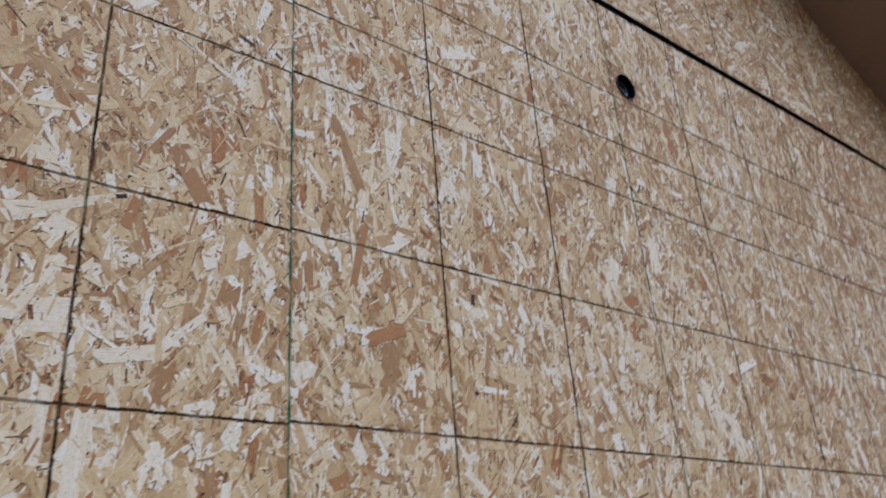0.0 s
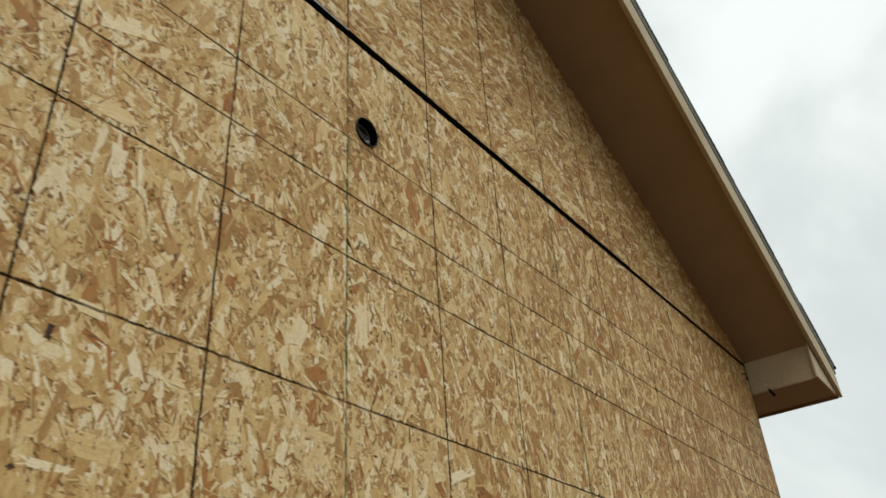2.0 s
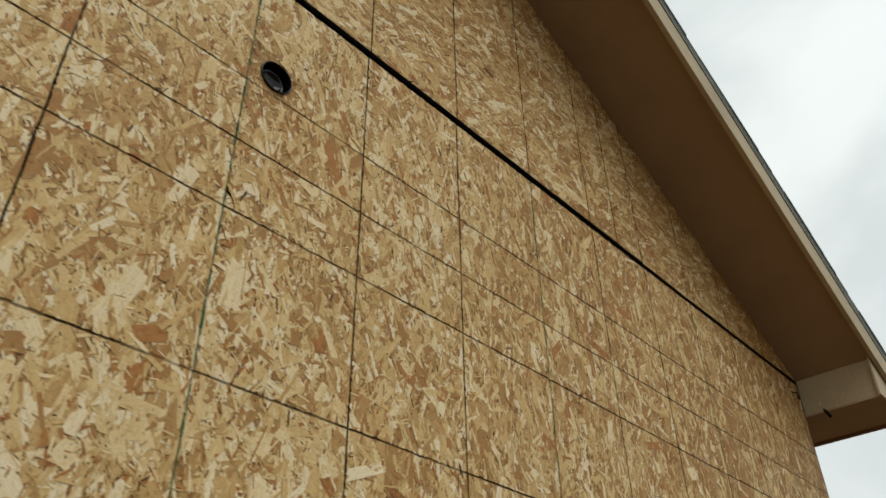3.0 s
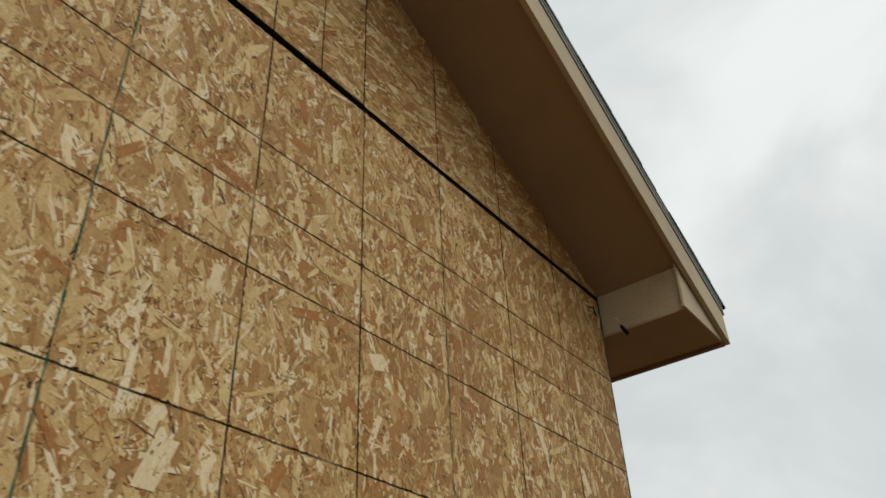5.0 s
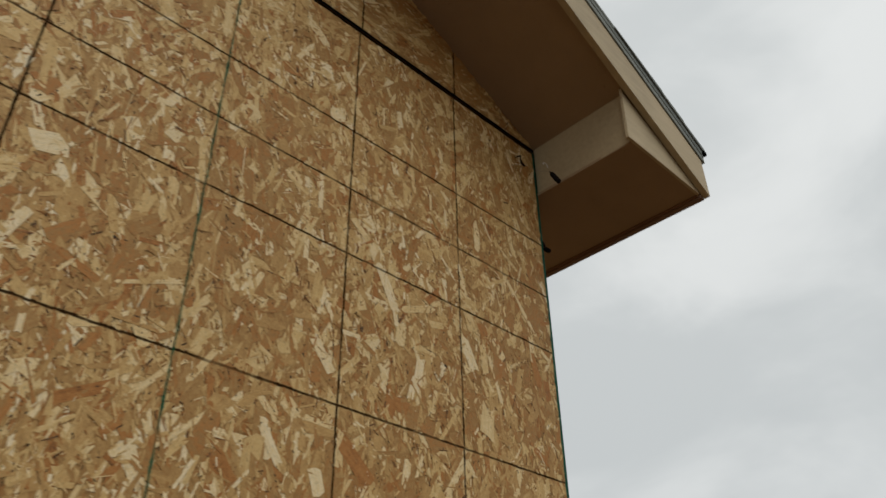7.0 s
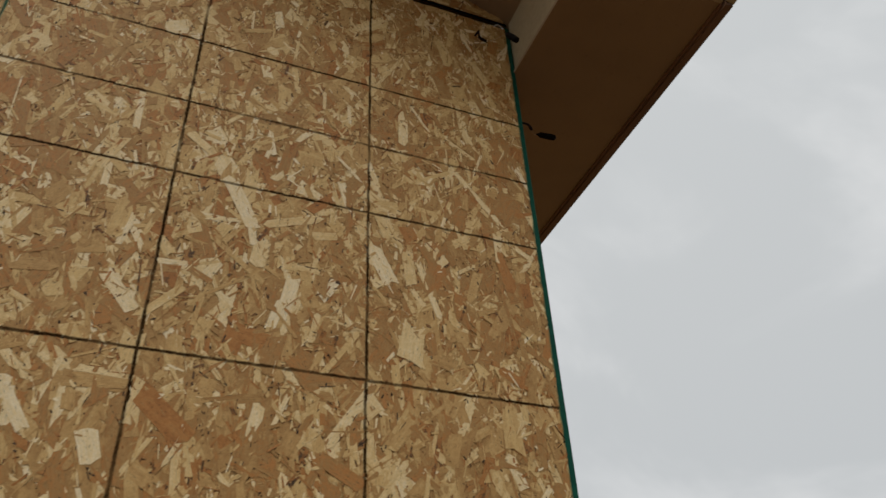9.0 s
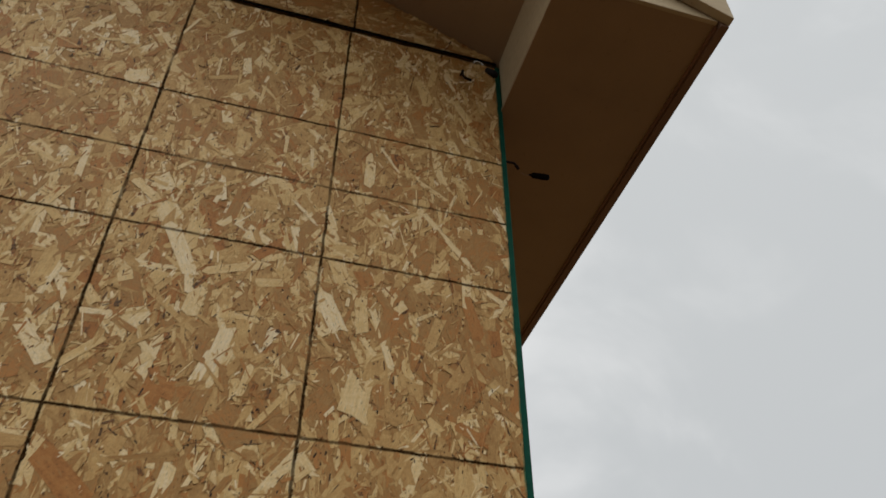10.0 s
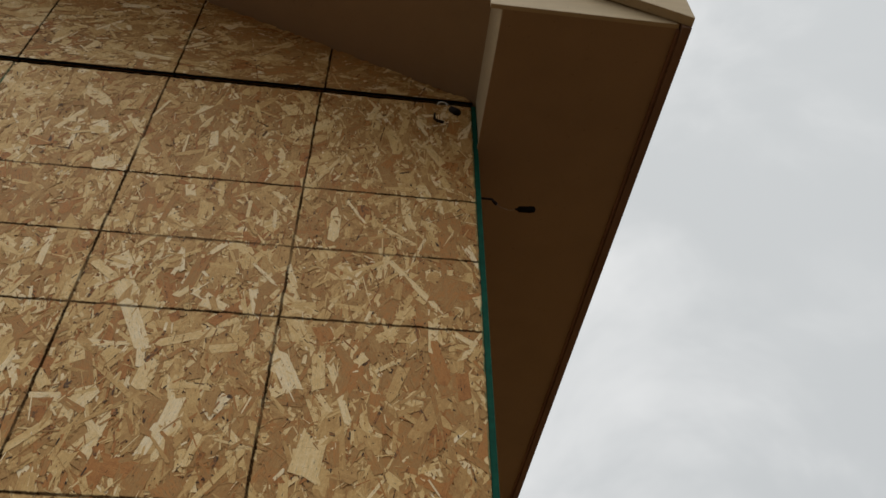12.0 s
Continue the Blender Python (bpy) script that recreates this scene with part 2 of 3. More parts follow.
def tube(points, radius, sides=10, ends=None):
    """A round rod along a line of points; ends: radii at each point."""
    bm = bmesh.new()
    pts = [Vector(p) for p in points]
    rings = []
    for i, p in enumerate(pts):
        way = (pts[min(i + 1, len(pts) - 1)] - pts[max(i - 1, 0)]).normalized()
        q = way.to_track_quat("Z", "Y")
        r = ends[i] if ends else radius
        rings.append([bm.verts.new(p + q @ Vector((r * math.cos(2 * math.pi * k / sides), r * math.sin(2 * math.pi * k / sides), 0))) for k in range(sides)])
    for a, b in zip(rings, rings[1:]):
        for k in range(sides):
            bm.faces.new((a[k], a[(k + 1) % sides], b[(k + 1) % sides], b[k]))
    bm.faces.new(rings[0][::-1])
    bm.faces.new(rings[-1])
    return bm


def arc(p, q, sag, n=9):
    p, q = Vector(p), Vector(q)
    return [p.lerp(q, i / (n - 1)) - Vector((0, 0, sag * 4 * (i / (n - 1)) * (1 - i / (n - 1)))) for i in range(n)]


# ---- ground ----
def build_ground():
    bm = bmesh.new()
    bmesh.ops.create_circle(bm, cap_ends=True, segments=64, radius=3000)
    tagged(finish("ground", bm, SOIL), "bare brown soil round the house", "ground", kind="structure")


build_ground()

# ---- house shell ----
PITCH = 0.50
LEFT = -10.2          # far corner of the gable wall
RIDGE = LEFT / 2
DEPTH = 8.0
OVER = 0.406          # rake overhang
SOFFIT_Z = 3.164      # eave soffit
RAKE_Z = 3.387        # rake soffit where it meets the corner
JOINT = 3.385         # bottom of the gable boards


def rake(x):
    return RAKE_Z - PITCH * x if x >= RIDGE else RAKE_Z - PITCH * (2 * RIDGE - x)


def splay(bm):
    """The rake overhang grows a little towards the ridge."""
    for v in bm.verts:
        if v.co.y < -0.3:
            v.co.y -= 0.0125 * min(0.46 - v.co.x, v.co.x - 2 * RIDGE + 0.46)
    return bm


HOLE_X, HOLE_Z, HOLE_R = -3.574, 3.010, 0.048

wall = finish("wall_south", prism([(LEFT, 0.16), (-0.002, 0.16), (-0.002, 3.38), (RIDGE, rake(RIDGE) - 0.03), (LEFT, 3.38)], "y", 0.30, 0.32), FRAMING)
tagged(wall, "gable wall sheathed in bare strand board with printed layout lines", "wall", kind="structure")
wall_side = tagged(finish("wall_east", block(-0.15, -0.002, 0.30, DEPTH, 0.16, 3.40), FRAMING), "side wall of the house under the eave, sheathed in strand board", "wall", kind="structure")
tagged(finish("wall_west", block(LEFT, LEFT + 0.15, 0.33, DEPTH, 0.16, 3.40), FRAMING), "plain far side wall of the house", "wall", kind="structure")
tagged(finish("wall_north", prism([(LEFT + 0.16, 0.16), (-0.16, 0.16), (-0.16, 3.38), (RIDGE, rake(RIDGE) - 0.1), (LEFT + 0.16, 3.38)], "y", DEPTH - 0.15, DEPTH - 0.01), FRAMING), "plain back wall of the house", "wall", kind="structure")
tagged(finish("foundation", block(LEFT, 0.0, 0.012, DEPTH, -0.2, 0.155, 0.004), CONCRETE), "low grey concrete foundation under the walls", "foundation", kind="structure")

THICK = 0.0115


def board_mesh(x0, x1, z0, z1, hole=None, top=None):
    """A sheathing board in the plane of the wall, its face at y 0; top: heights of a sloping upper edge."""
    outline = [(x0, z0), (x1, z0), (x1, z1), (x0, z1)]
    if top:
        outline = [(x0, z0), (x1, z0), (x1, top(x1)), *([(RIDGE, top(RIDGE))] if x0 < RIDGE < x1 else []), (x0, top(x0))]
    if not hole:
        return prism(outline, "y", 0.0, THICK)
    bm = bmesh.new()
    loops = [outline, [(hole[0] + hole[2] * math.cos(k * math.pi / 20), hole[1] + hole[2] * math.sin(k * math.pi / 20)) for k in range(40)]]
    for loop in loops:
        vs = [bm.verts.new((p[0], 0, p[1])) for p in loop]
        for i in range(len(vs)):
            bm.edges.new((vs[i], vs[(i + 1) % len(vs)]))
    bmesh.ops.triangle_fill(bm, use_beauty=True, edges=list(bm.edges))
    r = bmesh.ops.extrude_face_region(bm, geom=list(bm.faces))
    bmesh.ops.translate(bm, vec=(0, THICK, 0), verts=[v for v in r["geom"] if isinstance(v, bmesh.types.BMVert)])
    return bm


def strands(parent, x0, x1, z0, z1, lean, seed, material, big=7800, fine=11500, speck=5600, top=None, hole=None, marked=(), mean=0.58, rust=0.05):
    """The pressed wood strands of one board: thousands of thin six-sided flakes, lying over one another."""
    g = np.random.default_rng(seed)
    n = big + fine + speck
    w, h = x1 - x0, z1 - z0
    cx, cz = x0 + w * g.random(n), z0 + h * g.random(n)
    kind = np.repeat([0, 1, 2], [big, fine, speck])
    length = np.where(kind == 0, np.clip(g.lognormal(np.log(0.058), 0.45, n), 0.018, 0.14), np.where(kind == 1, g.lognormal(np.log(0.016), 0.6, n), g.uniform(0.002, 0.008, n)))
    width = np.where(kind == 0, np.clip(g.lognormal(np.log(0.0135), 0.60, n), 0.003, 0.042), np.where(kind == 1, np.clip(g.lognormal(np.log(0.0032), 0.55, n), 0.0008, 0.009), g.uniform(0.0008, 0.0030, n)))
    length = np.minimum(length, 0.15)
    turn = np.where(g.random(n) < 0.30, g.uniform(0, np.pi, n), lean + g.normal(0, 0.50, n))
    drift = 0.07 * np.sin(5.1 * cx + 1.3 * seed) * np.sin(4.3 * cz + seed)
    # lower tone towards the corner: the wall's dimmer brightness there put into colour
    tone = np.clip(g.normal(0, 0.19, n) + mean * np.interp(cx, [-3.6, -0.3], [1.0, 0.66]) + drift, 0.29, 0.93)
    odd = g.random(n)
    tone = np.where((kind == 0) & (odd < rust), g.uniform(0.13, 0.27, n), tone)
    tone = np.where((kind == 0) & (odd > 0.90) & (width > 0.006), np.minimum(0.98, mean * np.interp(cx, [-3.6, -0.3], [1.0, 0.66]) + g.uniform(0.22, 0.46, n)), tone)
    tone = np.where((kind == 1) & (odd < 0.34), g.uniform(0.07, 0.36, n), tone)
    tone = np.where((kind == 1) & (odd > 0.90), g.uniform(0.70, 0.95, n), tone)
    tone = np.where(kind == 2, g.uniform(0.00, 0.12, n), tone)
    lift = np.where(kind == 0, g.uniform(0.0002, 0.0018, n), g.uniform(0.0005, 0.0021, n))
    # crease shade put in as dark slivers along some of the strands
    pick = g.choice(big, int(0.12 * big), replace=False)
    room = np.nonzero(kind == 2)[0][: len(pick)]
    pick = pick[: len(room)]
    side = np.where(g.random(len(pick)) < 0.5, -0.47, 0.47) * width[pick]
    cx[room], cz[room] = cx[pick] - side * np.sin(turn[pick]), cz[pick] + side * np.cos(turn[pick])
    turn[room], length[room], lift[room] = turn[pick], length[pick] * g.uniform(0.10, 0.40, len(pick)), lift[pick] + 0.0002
    for i, (mx, mz, ml, mw, deg, mt) in enumerate(marked):
        cx[i], cz[i], length[i], width[i], turn[i], tone[i], lift[i] = mx, mz, ml, mw, radians(deg), min(mt, 0.90) + (0.02 if 0.1 < mt < 0.3 else 0.0), 0.00195
    keep = np.ones(n, bool)
    if top:
        keep &= np.array([cz[i] < top(cx[i]) - 0.008 for i in range(n)])
    if hole:
        keep &= np.hypot(cx - hole[0], cz - hole[1]) > hole[2] + 0.6 * length
    idx = np.nonzero(keep)[0]
    cx, cz, length, width, turn, tone, lift = (a[idx] for a in (cx, cz, length, width, turn, tone, lift))
    n = len(idx)
    # straight cut sides, torn or slanting ends
    slant, notch = g.normal(0, 0.30, (n, 2)), g.normal(0, 0.11, (n, 2))
    square = np.clip(width / length, 0.05, 1.0)
    u = np.stack([-0.5 - 0.5 * slant[:, 0] * square, 0.5 - 0.5 * slant[:, 1] * square, 0.5 + notch[:, 1], 0.5 + 0.5 * slant[:, 1] * square,
                  -0.5 + 0.5 * slant[:, 0] * square, -0.5 + notch[:, 0]], axis=1)
    v = np.array([-0.5, -0.5, 0.0, 0.5, 0.5, 0.0])[None, :] + g.uniform(-0.10, 0.10, (n, 6))
    lu, lv = u * length[:, None], v * width[:, None]
    co, si = np.cos(turn)[:, None], np.sin(turn)[:, None]
    px = np.clip(cx[:, None] + lu * co - lv * si, x0, x1)
    pz = np.clip(cz[:, None] + lu * si + lv * co, z0, z1)
    py = -(lift[:, None] + g.normal(0, 0.00022, (n, 1)) * np.sign(u) + g.normal(0, 0.00016, (n, 1)) * np.sign(v))
    py = np.minimum(py, -0.0001)
    verts = np.stack([px - parent.location.x, py, pz - parent.location.z], axis=2).reshape(-1, 3).astype(np.float32)
    me = bpy.data.meshes.new("strands")
    me.vertices.add(6 * n)
    me.loops.add(6 * n)
    me.polygons.add(n)
    me.vertices.foreach_set("co", verts.ravel())
    me.loops.foreach_set("vertex_index", np.arange(6 * n, dtype=np.int32))
    me.polygons.foreach_set("loop_start", np.arange(0, 6 * n, 6, dtype=np.int32))
    me.update(calc_edges=True)
    uv = me.uv_layers.new(name="UVMap")
    off = g.uniform(0, 40, (n, 1, 2))
    uv.data.foreach_set("uv", (np.stack([lu, lv], axis=2) + off).astype(np.float32).ravel())
    a = me.attributes.new("tone", "FLOAT", "FACE")
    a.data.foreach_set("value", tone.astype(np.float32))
    me.materials.append(material)
    me.validate()
    ob = new("strands", me)
    ob.parent = parent
    tagged(ob, kind="stuff")
    return ob


def tone_fill(ob, value):
    a = ob.data.attributes.new("tone", "FLOAT", "FACE")
    a.data.foreach_set("value", [value] * len(ob.data.polygons))
    ob.data.uv_layers.new(name="UVMap")


GAP = 0.0007


def sheathing(x0, x1, z0, z1, lean, seed, material, dense=True, top=None, hole=None, marked=(), edges=True, slip=(0.0, 0.0), mean=0.58, rust=0.05):
    a, b = x0 + GAP, x1 - GAP
    bm = board_mesh(a, b, z0, z1, hole, top)
    bmesh.ops.translate(bm, vec=(-slip[0], 0, -slip[1]), verts=bm.verts)
    ob = finish("sheathing_panel", bm, material, wall)
    ob.location = (slip[0], 0, slip[1])      # the printed lines sit a little differently on each board
    tone_fill(ob, 0.36)
    if edges:
        ob.data.materials.append(GREEN)
        for p in ob.data.polygons:
            if abs(p.normal.x) > 0.9 and (abs(p.center.x + slip[0] - a) < 0.001 or abs(p.center.x + slip[0] - b) < 0.001):
                p.material_index = 1
    if dense:
        high = max(top(a), top(b)) if top else z1
        share = (high - z0) * (x1 - x0) / 2.97
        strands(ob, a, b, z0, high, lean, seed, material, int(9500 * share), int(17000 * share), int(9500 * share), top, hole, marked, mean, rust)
    else:
        strands(ob, a, b, z0, z1 if not top else max(top(a), top(b)), lean, seed, material, 2500, 500, 100, top, hole)
    return ob


# strands that stand out: x, z, length, width, angle, tone
MARKS = {
    0: [(-0.51, 2.54, 0.093, 0.024, 45, 0.15), (-0.075, 2.640, 0.095, 0.055, 65, 0.27), (-0.093, 2.45, 0.09, 0.025, 105, 0.19), (-0.762, 2.015, 0.11, 0.040, 140, 0.17),
        (-0.21, 2.34, 0.061, 0.020, 93, 0.22), (-0.32, 2.50, 0.038, 0.030, 117, 0.20), (-0.46, 1.95, 0.095, 0.026, 151, 0.24), (-0.33, 2.11, 0.063, 0.016, 95, 0.20)],
    1: [(-1.545, 2.456, 0.060, 0.046, 20, 0.99), (-1.826, 2.489, 0.12, 0.026, 15, 0.16), (-2.10, 2.770, 0.11, 0.026, 170, 0.16), (-1.362, 1.999, 0.11, 0.022, 30, 0.16), (-2.184, 2.014, 0.13, 0.055, 70, 0.99),
        (-1.90, 3.02, 0.107, 0.030, 173, 0.20), (-2.38, 2.67, 0.082, 0.025, 47, 0.17), (-2.35, 2.48, 0.055, 0.017, 39, 0.20), (-1.89, 3.16, 0.072, 0.030, 104, 0.20)],
    2: [(-3.356, 2.834, 0.15, 0.026, 118, 0.19), (-3.60, 2.35, 0.122, 0.050, 83, 0.95), (-3.52, 2.23, 0.101, 0.013, 160, 0.26)],
    3: [(-4.384, 2.059, 0.03, 0.013, 80, 0.03), (-3.775, 2.165, 0.08, 0.032, 20, 0.17), (-4.73, 2.35, 0.182, 0.030, 113, 0.33), (-4.65, 1.93, 0.117, 0.027, 22, 0.20),
        (-4.71, 2.10, 0.165, 0.020, 77, 0.24), (-4.05, 2.42, 0.099, 0.040, 80, 0.30)],
    4: [(-5.045, 2.290, 0.09, 0.030, 95, 0.16), (-5.174, 1.816, 0.12, 0.026, 12, 1.0), (-5.31, 1.865, 0.07, 0.055, 5, 0.97), (-5.224, 2.109, 0.022, 0.008, 20, 0.02),
        (-5.20, 2.08, 0.067, 0.024, 75, 0.22), (-4.95, 2.15, 0.086, 0.020, 93, 0.20), (-5.12, 1.77, 0.086, 0.027, 85, 0.30)],
}
PALE_MARKS = {
    0: [(-0.68, 2.49, 0.122, 0.032, 117, 0.95), (-0.572, 2.285, 0.10, 0.028, 80, 0.97), (-0.38, 2.40, 0.090, 0.036, 116, 0.93), (-0.87, 2.24, 0.093, 0.027, 131, 0.88),
        (-0.86, 1.95, 0.051, 0.031, 108, 0.93), (-0.98, 2.00, 0.088, 0.021, 122, 0.90), (-0.32, 2.23, 0.093, 0.048, 83, 0.78), (-0.15, 2.66, 0.158, 0.012, 129, 0.82)],
    1: [(-1.885, 2.052, 0.075, 0.036, 60, 0.17), (-2.11, 2.46, 0.072, 0.030, 79, 0.95), (-1.56, 2.25, 0.108, 0.022, 68, 0.93), (-1.46, 2.29, 0.083, 0.038, 44, 0.25)],
    4: [(-5.248, 1.646, 0.16, 0.030, 86, 0.98), (-5.309, 1.680, 0.13, 0.020, 88, 0.98), (-5.10, 2.19, 0.13, 0.040, 122, 0.27), (-5.09, 1.87, 0.097, 0.016, 42, 0.95),
        (-5.38, 2.04, 0.066, 0.037, 19, 0.93), (-5.31, 2.02, 0.063, 0.041, 163, 0.93), (-5.31, 2.07, 0.190, 0.021, 24, 0.86)],
}
GABLE_MARKS = [(-2.652, 3.773, 0.058, 0.018, 165, 0.07)]
SLIPS = [(-0.007, 0.0), (0.003, -0.001), (-0.007, 0.0), (0.0, 0.0), (0.0, -0.006), (0.0, 0.0)]
SHEETS = 8
for i in range(SHEETS + 1):
    right = -PANEL_W * i
    left = max(right - PANEL_W, LEFT)
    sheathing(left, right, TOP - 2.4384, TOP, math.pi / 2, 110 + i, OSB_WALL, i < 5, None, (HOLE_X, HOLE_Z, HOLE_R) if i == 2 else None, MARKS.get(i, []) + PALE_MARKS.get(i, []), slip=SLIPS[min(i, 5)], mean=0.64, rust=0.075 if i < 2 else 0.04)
    sheathing(left, right, 0.16, TOP - 2.4384 - 0.003, math.pi / 2, 40 + i, OSB_WALL, False)

# gable boards, their joints one stud away from those below
seams = [0.0] + [-STUD - PANEL_W * k for k in range(8)] + [LEFT]
for i, (right, left) in enumerate(zip(seams, seams[1:])):
    sheathing(left, right, JOINT - (0.009 if i < 2 else 0.0), 0, 0.15, 70 + i, OSB_GABLE, i < 5, lambda x: rake(x) - 0.004, edges=False, mean=0.62, rust=0.06, marked=GABLE_MARKS if i == 2 else ())

# boards of the side wall, their sealed ends showing at the corner
def side_board(y0, y1, z0, z1):
    ob = part("sheathing_panel", block(0.0005, 0.0135, y0, y1, z0, z1, 0.0006), OSB_GABLE, wall_side)
    tone_fill(ob, 0.55)
    ob.data.materials.append(GREEN)
    for p in ob.data.polygons:
        if abs(p.normal.y) > 0.5:
            p.material_index = 1


for i in range(7):
    y0 = 0.0015 + 1.2192 * i
    side_board(y0, min(y0 + 1.2170, DEPTH), TOP - 2.4384, 3.36)
    side_board(y0, min(y0 + 1.2170, DEPTH), 0.16, TOP - 2.4384 - 0.003)


# ---- flashing at the joint ----
def build_flashing():
    bm = bmesh.new()
    n = 260
    rings = []
    for i in range(n + 1):
        x = LEFT + (0.004 - LEFT) * i / n
        w = noise.noise(Vector((x * 3.1, 2.0, 0.0)))
        d = noise.noise(Vector((x * 9.0, 7.0, 0.0)))
        bulge = max(0.0, 1 - abs(x + 4.12) / 0.42)
        out = 0.0050 + 0.0014 * w + 0.0010 * d
        high = 3.381 + 0.003 * w + 0.003 * bulge
        low = 3.3585 + 0.002 * d
        ring = [(x, -0.0022, high), (x, -0.0036 - 0.004 * bulge, high), (x, -0.0045 - 0.003 * bulge, 3.377 + 0.001 * d), (x, -out, 3.372 + 0.001 * w),
                (x, -out - 0.0014, 3.368), (x, -out - 0.001, low), (x, -out + 0.0006, low), (x, -0.0018, 3.366)]
        slim = 1 - 0.45 * min(1.0, max(0.0, (x + 2.6) / 1.4))      # the strip narrows towards the corner
        ring = [(a, -0.0018 + (b + 0.0018) * slim if b < -0.004 else b, 3.3585 + (c - 3.3585) * slim) for a, b, c in ring]
        rings.append([bm.verts.new(p) for p in ring])
    m = len(rings[0])
    for a, b in zip(rings, rings[1:]):
        for k in range(m):
            bm.faces.new((a[k], b[k], b[(k + 1) % m], a[(k + 1) % m]))
    bm.faces.new(rings[0])
    bm.faces.new(rings[-1][::-1])
    ob = finish("joint_flashing", bm, BLACK, None)
    tagged(ob, "thin black flashing strip over the joint between wall and gable boards", "flashing")
    return ob


flashing = build_flashing()


def build_flap():
    """A loose dark membrane edge that shows above the flashing."""
    bm = bmesh.new()
    pairs = []
    for i in range(61):
        x = -4.95 + 1.29 * i / 60
        s = i / 60
        high = 0.017 * min(1.0, 6 * (1 - s)) * (0.75 + 0.25 * math.sin(9 * s) + 0.15 * noise.noise(Vector((x * 14, 0, 3))))
        pairs.append([bm.verts.new((x, y, z)) for y, z in ((-0.0035, 3.374), (-0.0062, 3.380 + 0.35 * high), (-0.0030, 3.381 + high), (-0.0022, 3.381 + high))])
    for a, b in zip(pairs, pairs[1:]):
        for k in range(3):
            bm.faces.new((a[k], b[k], b[k + 1], a[k + 1]))
    rim = [p[2].co.copy() for p in pairs]
    part("membrane_edge", bm, MEMBRANE, flashing, "loose dark grey membrane edge", True)
    part("membrane_rim", tube(rim, 0.0014, 6), BLACK, flashing, "black rim of the membrane edge", True)


def build_splinters():
    g = random.Random(21)
    for x0 in (-1.74, -1.76, -1.72, -1.80, -1.69, -0.92, -2.6, -3.1):
        l, a = g.uniform(0.012, 0.03), g.uniform(0.2, 2.2)
        p = Vector((x0, -0.007, 3.376))
        q = p + Vector((l * math.cos(a), -0.004, l * math.sin(a)))
        part("splinter", tube([p, p.lerp(q, 0.5) + Vector((0, -0.002, 0.001)), q], 0.0012, 5, [0.0012, 0.0016, 0.0005]), SPLINTER, flashing, "pale wood splinter")


def build_tab():
    bm = prism([(-4.076, 3.380), (-4.050, 3.380), (-4.059, 3.404), (-4.0610, 3.440), (-4.0672, 3.440), (-4.068, 3.404)], "y", -0.0066, -0.0024)
    part("membrane_tab", bm, BLACK, flashing, "small black tab in the board joint")


build_tab()
MEMBRANE = plain("dark_grey_membrane", (0.30, 0.30, 0.28), 0.6, 0.0, 0.3)
SPLINTER = plain("pale_splinter_wood", (0.50, 0.37, 0.20), 0.8)
build_flap()
build_splinters()


# ---- vent pipe through the wall ----
def build_pipe():
    thing = new("vent_pipe")
    thing.location = (HOLE_X, 0, HOLE_Z)
    tagged(thing, "glossy black plastic pipe end in a round wall hole", "pipe")

    def lathe(profile, name, label=""):
        bm = bmesh.new()
        s = 48
        rings = [[bm.verts.new((r * math.cos(2 * math.pi * k / s), y, r * math.sin(2 * math.pi * k / s))) for k in range(s)] for r, y in profile]
        for a, b in zip(rings, rings[1:]):
            for k in range(s):
                bm.faces.new((a[k], a[(k + 1) % s], b[(k + 1) % s], b[k]))
        if profile[-1][0] < 0.01:
            bm.faces.new(rings[-1])
        part(name, bm, PIPE, thing, label, True)
    lathe([(0.0476, 0.20), (0.0476, -0.002), (0.0488, -0.0030), (0.0490, -0.0050), (0.0482, -0.0064), (0.0470, -0.0066), (0.0460, -0.0056), (0.0452, -0.002), (0.0446, 0.01), (0.0440, 0.20)], "pipe_wall")
    lathe([(0.0444, 0.034), (0.0425, 0.026), (0.0385, 0.018), (0.0355, 0.0165), (0.0325, 0.020), (0.026, 0.026), (0.012, 0.029), (0.002, 0.0295)], "plug", "shiny black plug inside the pipe")


build_pipe()


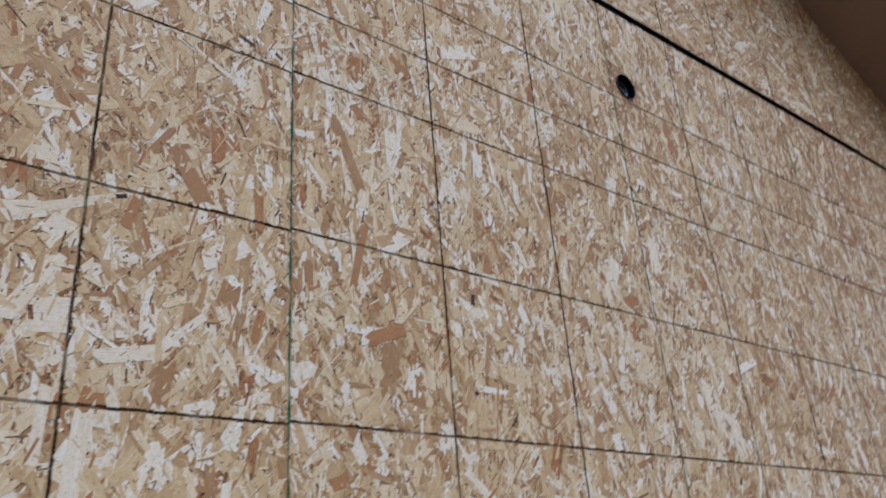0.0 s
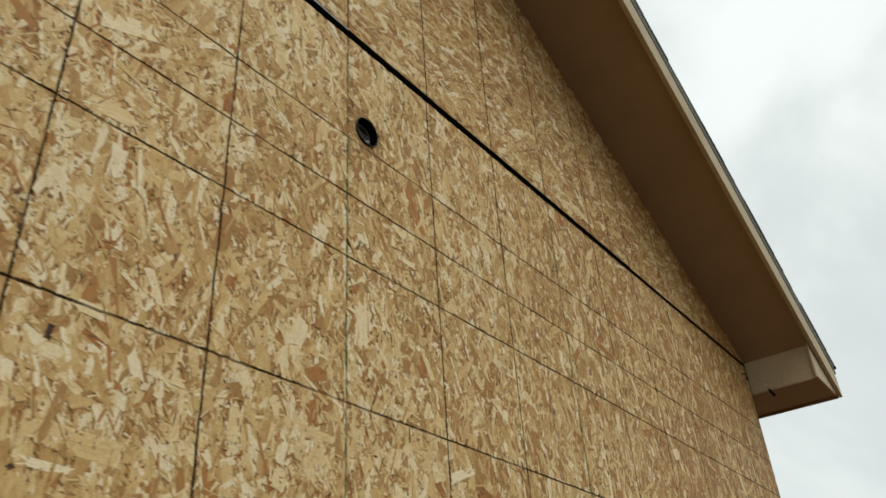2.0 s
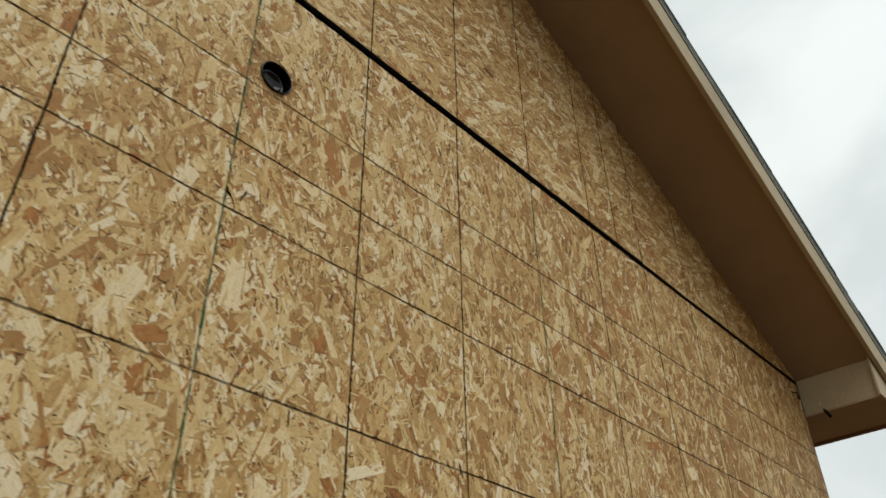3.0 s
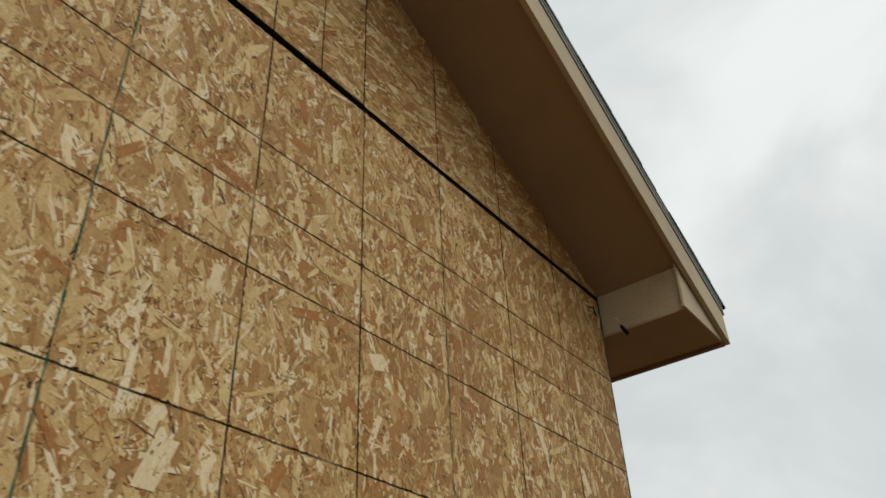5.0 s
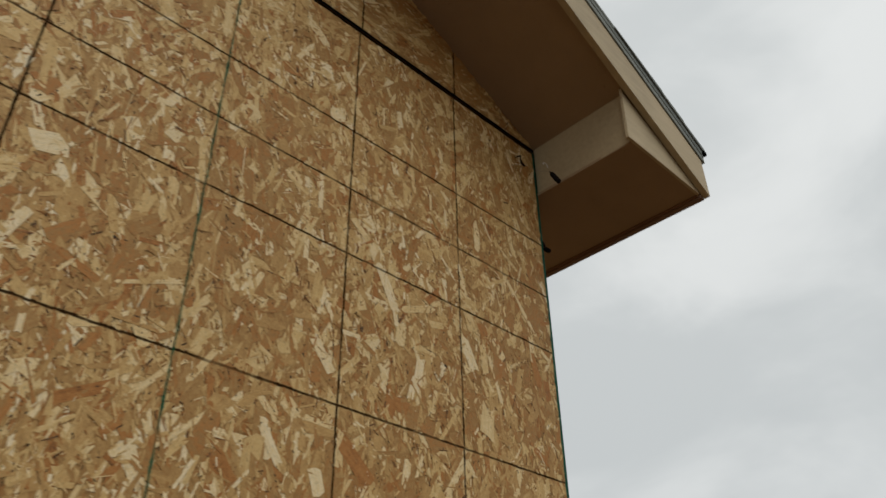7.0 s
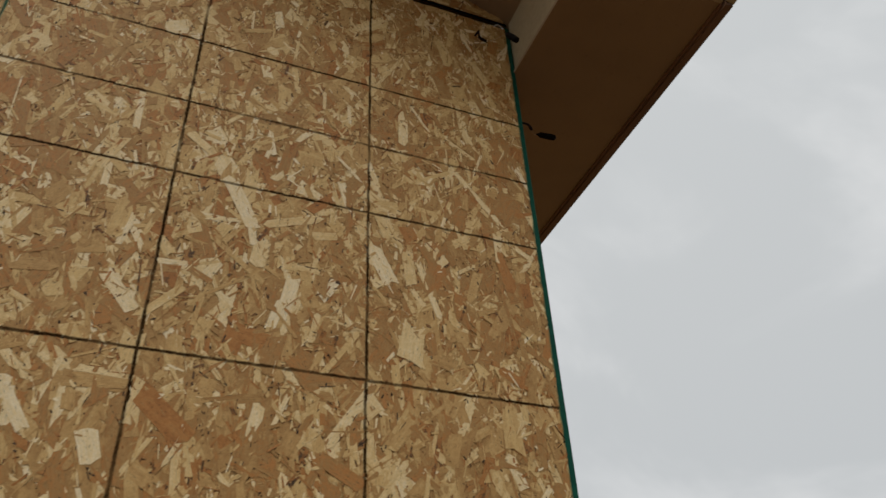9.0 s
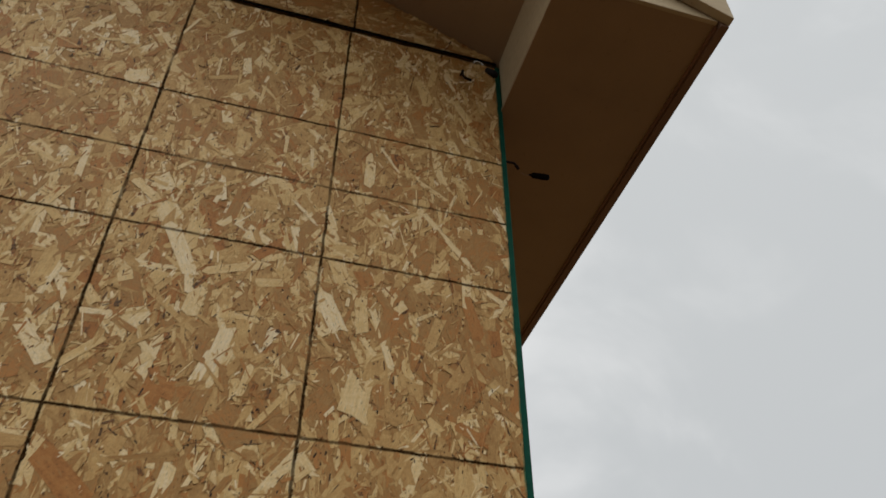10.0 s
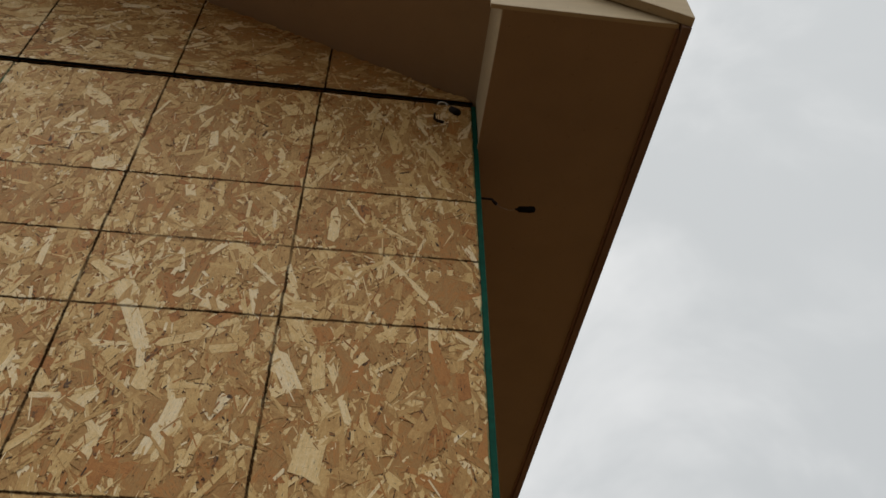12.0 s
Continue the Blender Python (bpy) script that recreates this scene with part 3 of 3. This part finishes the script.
# ---- eaves: soffits, boxed return, fascia ----
def build_eaves():
    box = new("boxed_eave")
    box.location = (0, 0, 0)
    tagged(box, "beige painted boxed eave with rake soffit and fascia boards", "eave")
    # sloping soffit under the rake, both sides of the ridge
    for a, b in ((0.430, RIDGE), (RIDGE, LEFT - 0.430)):
        hi, lo = max(a, b), min(a, b)
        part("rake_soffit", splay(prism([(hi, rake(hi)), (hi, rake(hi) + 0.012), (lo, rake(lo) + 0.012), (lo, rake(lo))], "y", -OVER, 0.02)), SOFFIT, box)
        part("rake_fascia", splay(prism([(hi + 0.018, rake(hi + 0.018) - 0.010), (hi + 0.018, rake(hi + 0.018) + 0.154), (lo, rake(lo) + 0.154), (lo, rake(lo) - 0.045), (hi - 0.4, rake(hi - 0.4) - 0.021)] if hi > -1 else
                                  [(hi, rake(hi) - 0.045), (hi, rake(hi) + 0.154), (lo - 0.018, rake(lo - 0.018) + 0.154), (lo - 0.018, rake(lo - 0.018) - 0.010)],
                                  "y", -OVER - 0.024, -OVER - 0.001, 0.0015)), TRIM, box, "beige painted fascia board on the rake")
    for side in (0, 1):
        def fx(x):
            return x if side == 0 else 2 * RIDGE - x
        part("return_side", prism([(fx(0.014), -0.001), (fx(0.026), -0.001), (fx(0.021), -OVER + 0.012), (fx(0.009), -OVER + 0.012)], "z", SOFFIT_Z + 0.004, rake(0.014) - 0.001), RETURN, box)
        part("return_front", prism([(fx(-0.020), SOFFIT_Z - 0.002), (fx(-0.008), rake(-0.008) - 0.001), (fx(0.413), rake(0.413) - 0.001), (fx(0.421), SOFFIT_Z - 0.002)], "y", -OVER, -OVER + 0.011, 0.0012), TRIM, box)
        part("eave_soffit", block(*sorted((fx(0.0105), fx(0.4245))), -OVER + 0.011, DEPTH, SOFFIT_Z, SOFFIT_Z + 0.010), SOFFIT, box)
        part("eave_fascia", block(*sorted((fx(0.426), fx(0.448))), -OVER - 0.0005, DEPTH, SOFFIT_Z - 0.014, 3.308, 0.002), EAVE, box, "brown painted eave fascia board")
        part("soffit_bead", block(*sorted((fx(0.417), fx(0.425))), -OVER + 0.012, DEPTH, SOFFIT_Z - 0.007, SOFFIT_Z - 0.0005, 0.0015), REDWOOD, box, "narrow red-brown strip along the soffit edge")
    return box


eaves = build_eaves()


# ---- roof ----
def build_roof():
    roof = finish("roof", prism([(0.453, rake(0.453) + 0.150), (0.453, rake(0.453) + 0.206), (RIDGE, rake(RIDGE) + 0.206), (2 * RIDGE - 0.453, rake(0.453) + 0.206),
                                 (2 * RIDGE - 0.453, rake(0.453) + 0.150), (RIDGE, rake(RIDGE) + 0.150)], "y", -OVER + 0.102, DEPTH + 0.4), TRIM)
    tagged(roof, "shallow gable roof of weathered grey-green asphalt shingles", "roof", kind="structure")
    # layered shingle edge along the rake
    for a, b in ((0.463, RIDGE), (RIDGE, 2 * RIDGE - 0.463)):
        for low, high, out in ((0.157, 0.184, 0.029), (0.1845, 0.212, 0.031)):
            part("starter_strip", splay(prism([(a, rake(a) + low), (a, rake(a) + high), (b, rake(b) + high), (b, rake(b) + low)], "y", -OVER - out, -OVER + 0.1)), SHINGLE, roof)
    part("drip_edge_end", block(0.456, 0.474, -OVER - 0.041, -OVER - 0.022, rake(0.463) + 0.192, rake(0.463) + 0.209, 0.003), BLACK, roof, "dark bent end of the metal drip edge")
    g = random.Random(8)
    length = math.hypot(1, PITCH)
    step = 0.142
    count = int((0.468 - RIDGE) * length / step)
    for side in (1, -1):
        for i in range(count + 1):
            x0 = 0.475 - i * step / length
            x1 = max(x0 - (step + 0.16) / length, RIDGE)
            out = -OVER - 0.034 + g.uniform(-0.004, 0.004)
            t0 = 0.0178 + g.uniform(0, 0.002)
            z0, z1 = rake(x0) + 0.2125, rake(x1) + 0.2125
            outline = [(x0, z0), (x0, z0 + t0), (x1, z1 + 0.006), (x1, z1 + 0.0005)]
            if side < 0:
                outline = [(2 * RIDGE - x, z) for x, z in outline]
            part("shingle_course", splay(prism(outline, "y", out, DEPTH + 0.42)), SHINGLE, roof)


build_roof()


# ---- hooks with hanging cable ends at the corner ----
def build_hook(base, knee, tip, cap_from, cap_to, wire_sag, loop):
    thing = new("cable_hook")
    thing.location = base
    inv = Matrix.Translation(-Vector(base))
    tagged(thing, "rusty bent hook with a dark hanging cable end", "hook", "cable hooks at the wall corner")

    def put(name, bm, material, label=""):
        bm.transform(inv)
        part(name, bm, material, thing, label, True)
    b, k, t = Vector(base), Vector(knee), Vector(tip)
    elbow = Vector((k.x, k.y, t.z)) if loop else k.lerp(t, 0.3)
    put("hook", tube([b, b.lerp(k, 0.6), k, k.lerp(elbow, 0.8), elbow.lerp(t, 0.25), t], 0.0036, 8, [0.0030, 0.0030, 0.0034, 0.0038, 0.0044, 0.0040]), RUST)
    put("wire", tube(arc(tip, cap_from, wire_sag), 0.00028, 6), WIRE, "thin pale wire")
    if loop:
        c = Vector(loop)
        put("wire_loop", tube([c + Vector((0.012 * math.cos(a), 0.0, 0.013 * math.sin(a))) for a in [i * math.pi / 9 for i in range(10)]], 0.0012, 6), LOOP, "white wire loop")
    p, q = Vector(cap_from), Vector(cap_to)
    put("cable_end", tube([p, p.lerp(q, 0.12), p.lerp(q, 0.2), p.lerp(q, 0.75), p.lerp(q, 0.95), q], 0.006, 12, [0.0020, 0.0040, 0.0080, 0.0092, 0.0082, 0.004]), GREYCAP, "dark tapered cable end")


build_hook((-0.103, 0.0, 3.276), (-0.104, -0.026, 3.266), (-0.080, -0.022, 3.236), (-0.078, -0.124, 3.150), (-0.060, -0.147, 3.100), 0.006, (-0.096, -0.122, 3.165))
build_hook((0.0135, 0.020, 2.988), (0.044, 0.022, 2.990), (0.056, 0.026, 2.976), (0.126, 0.114, 3.068), (0.169, 0.084, 3.038), 0.010, None)
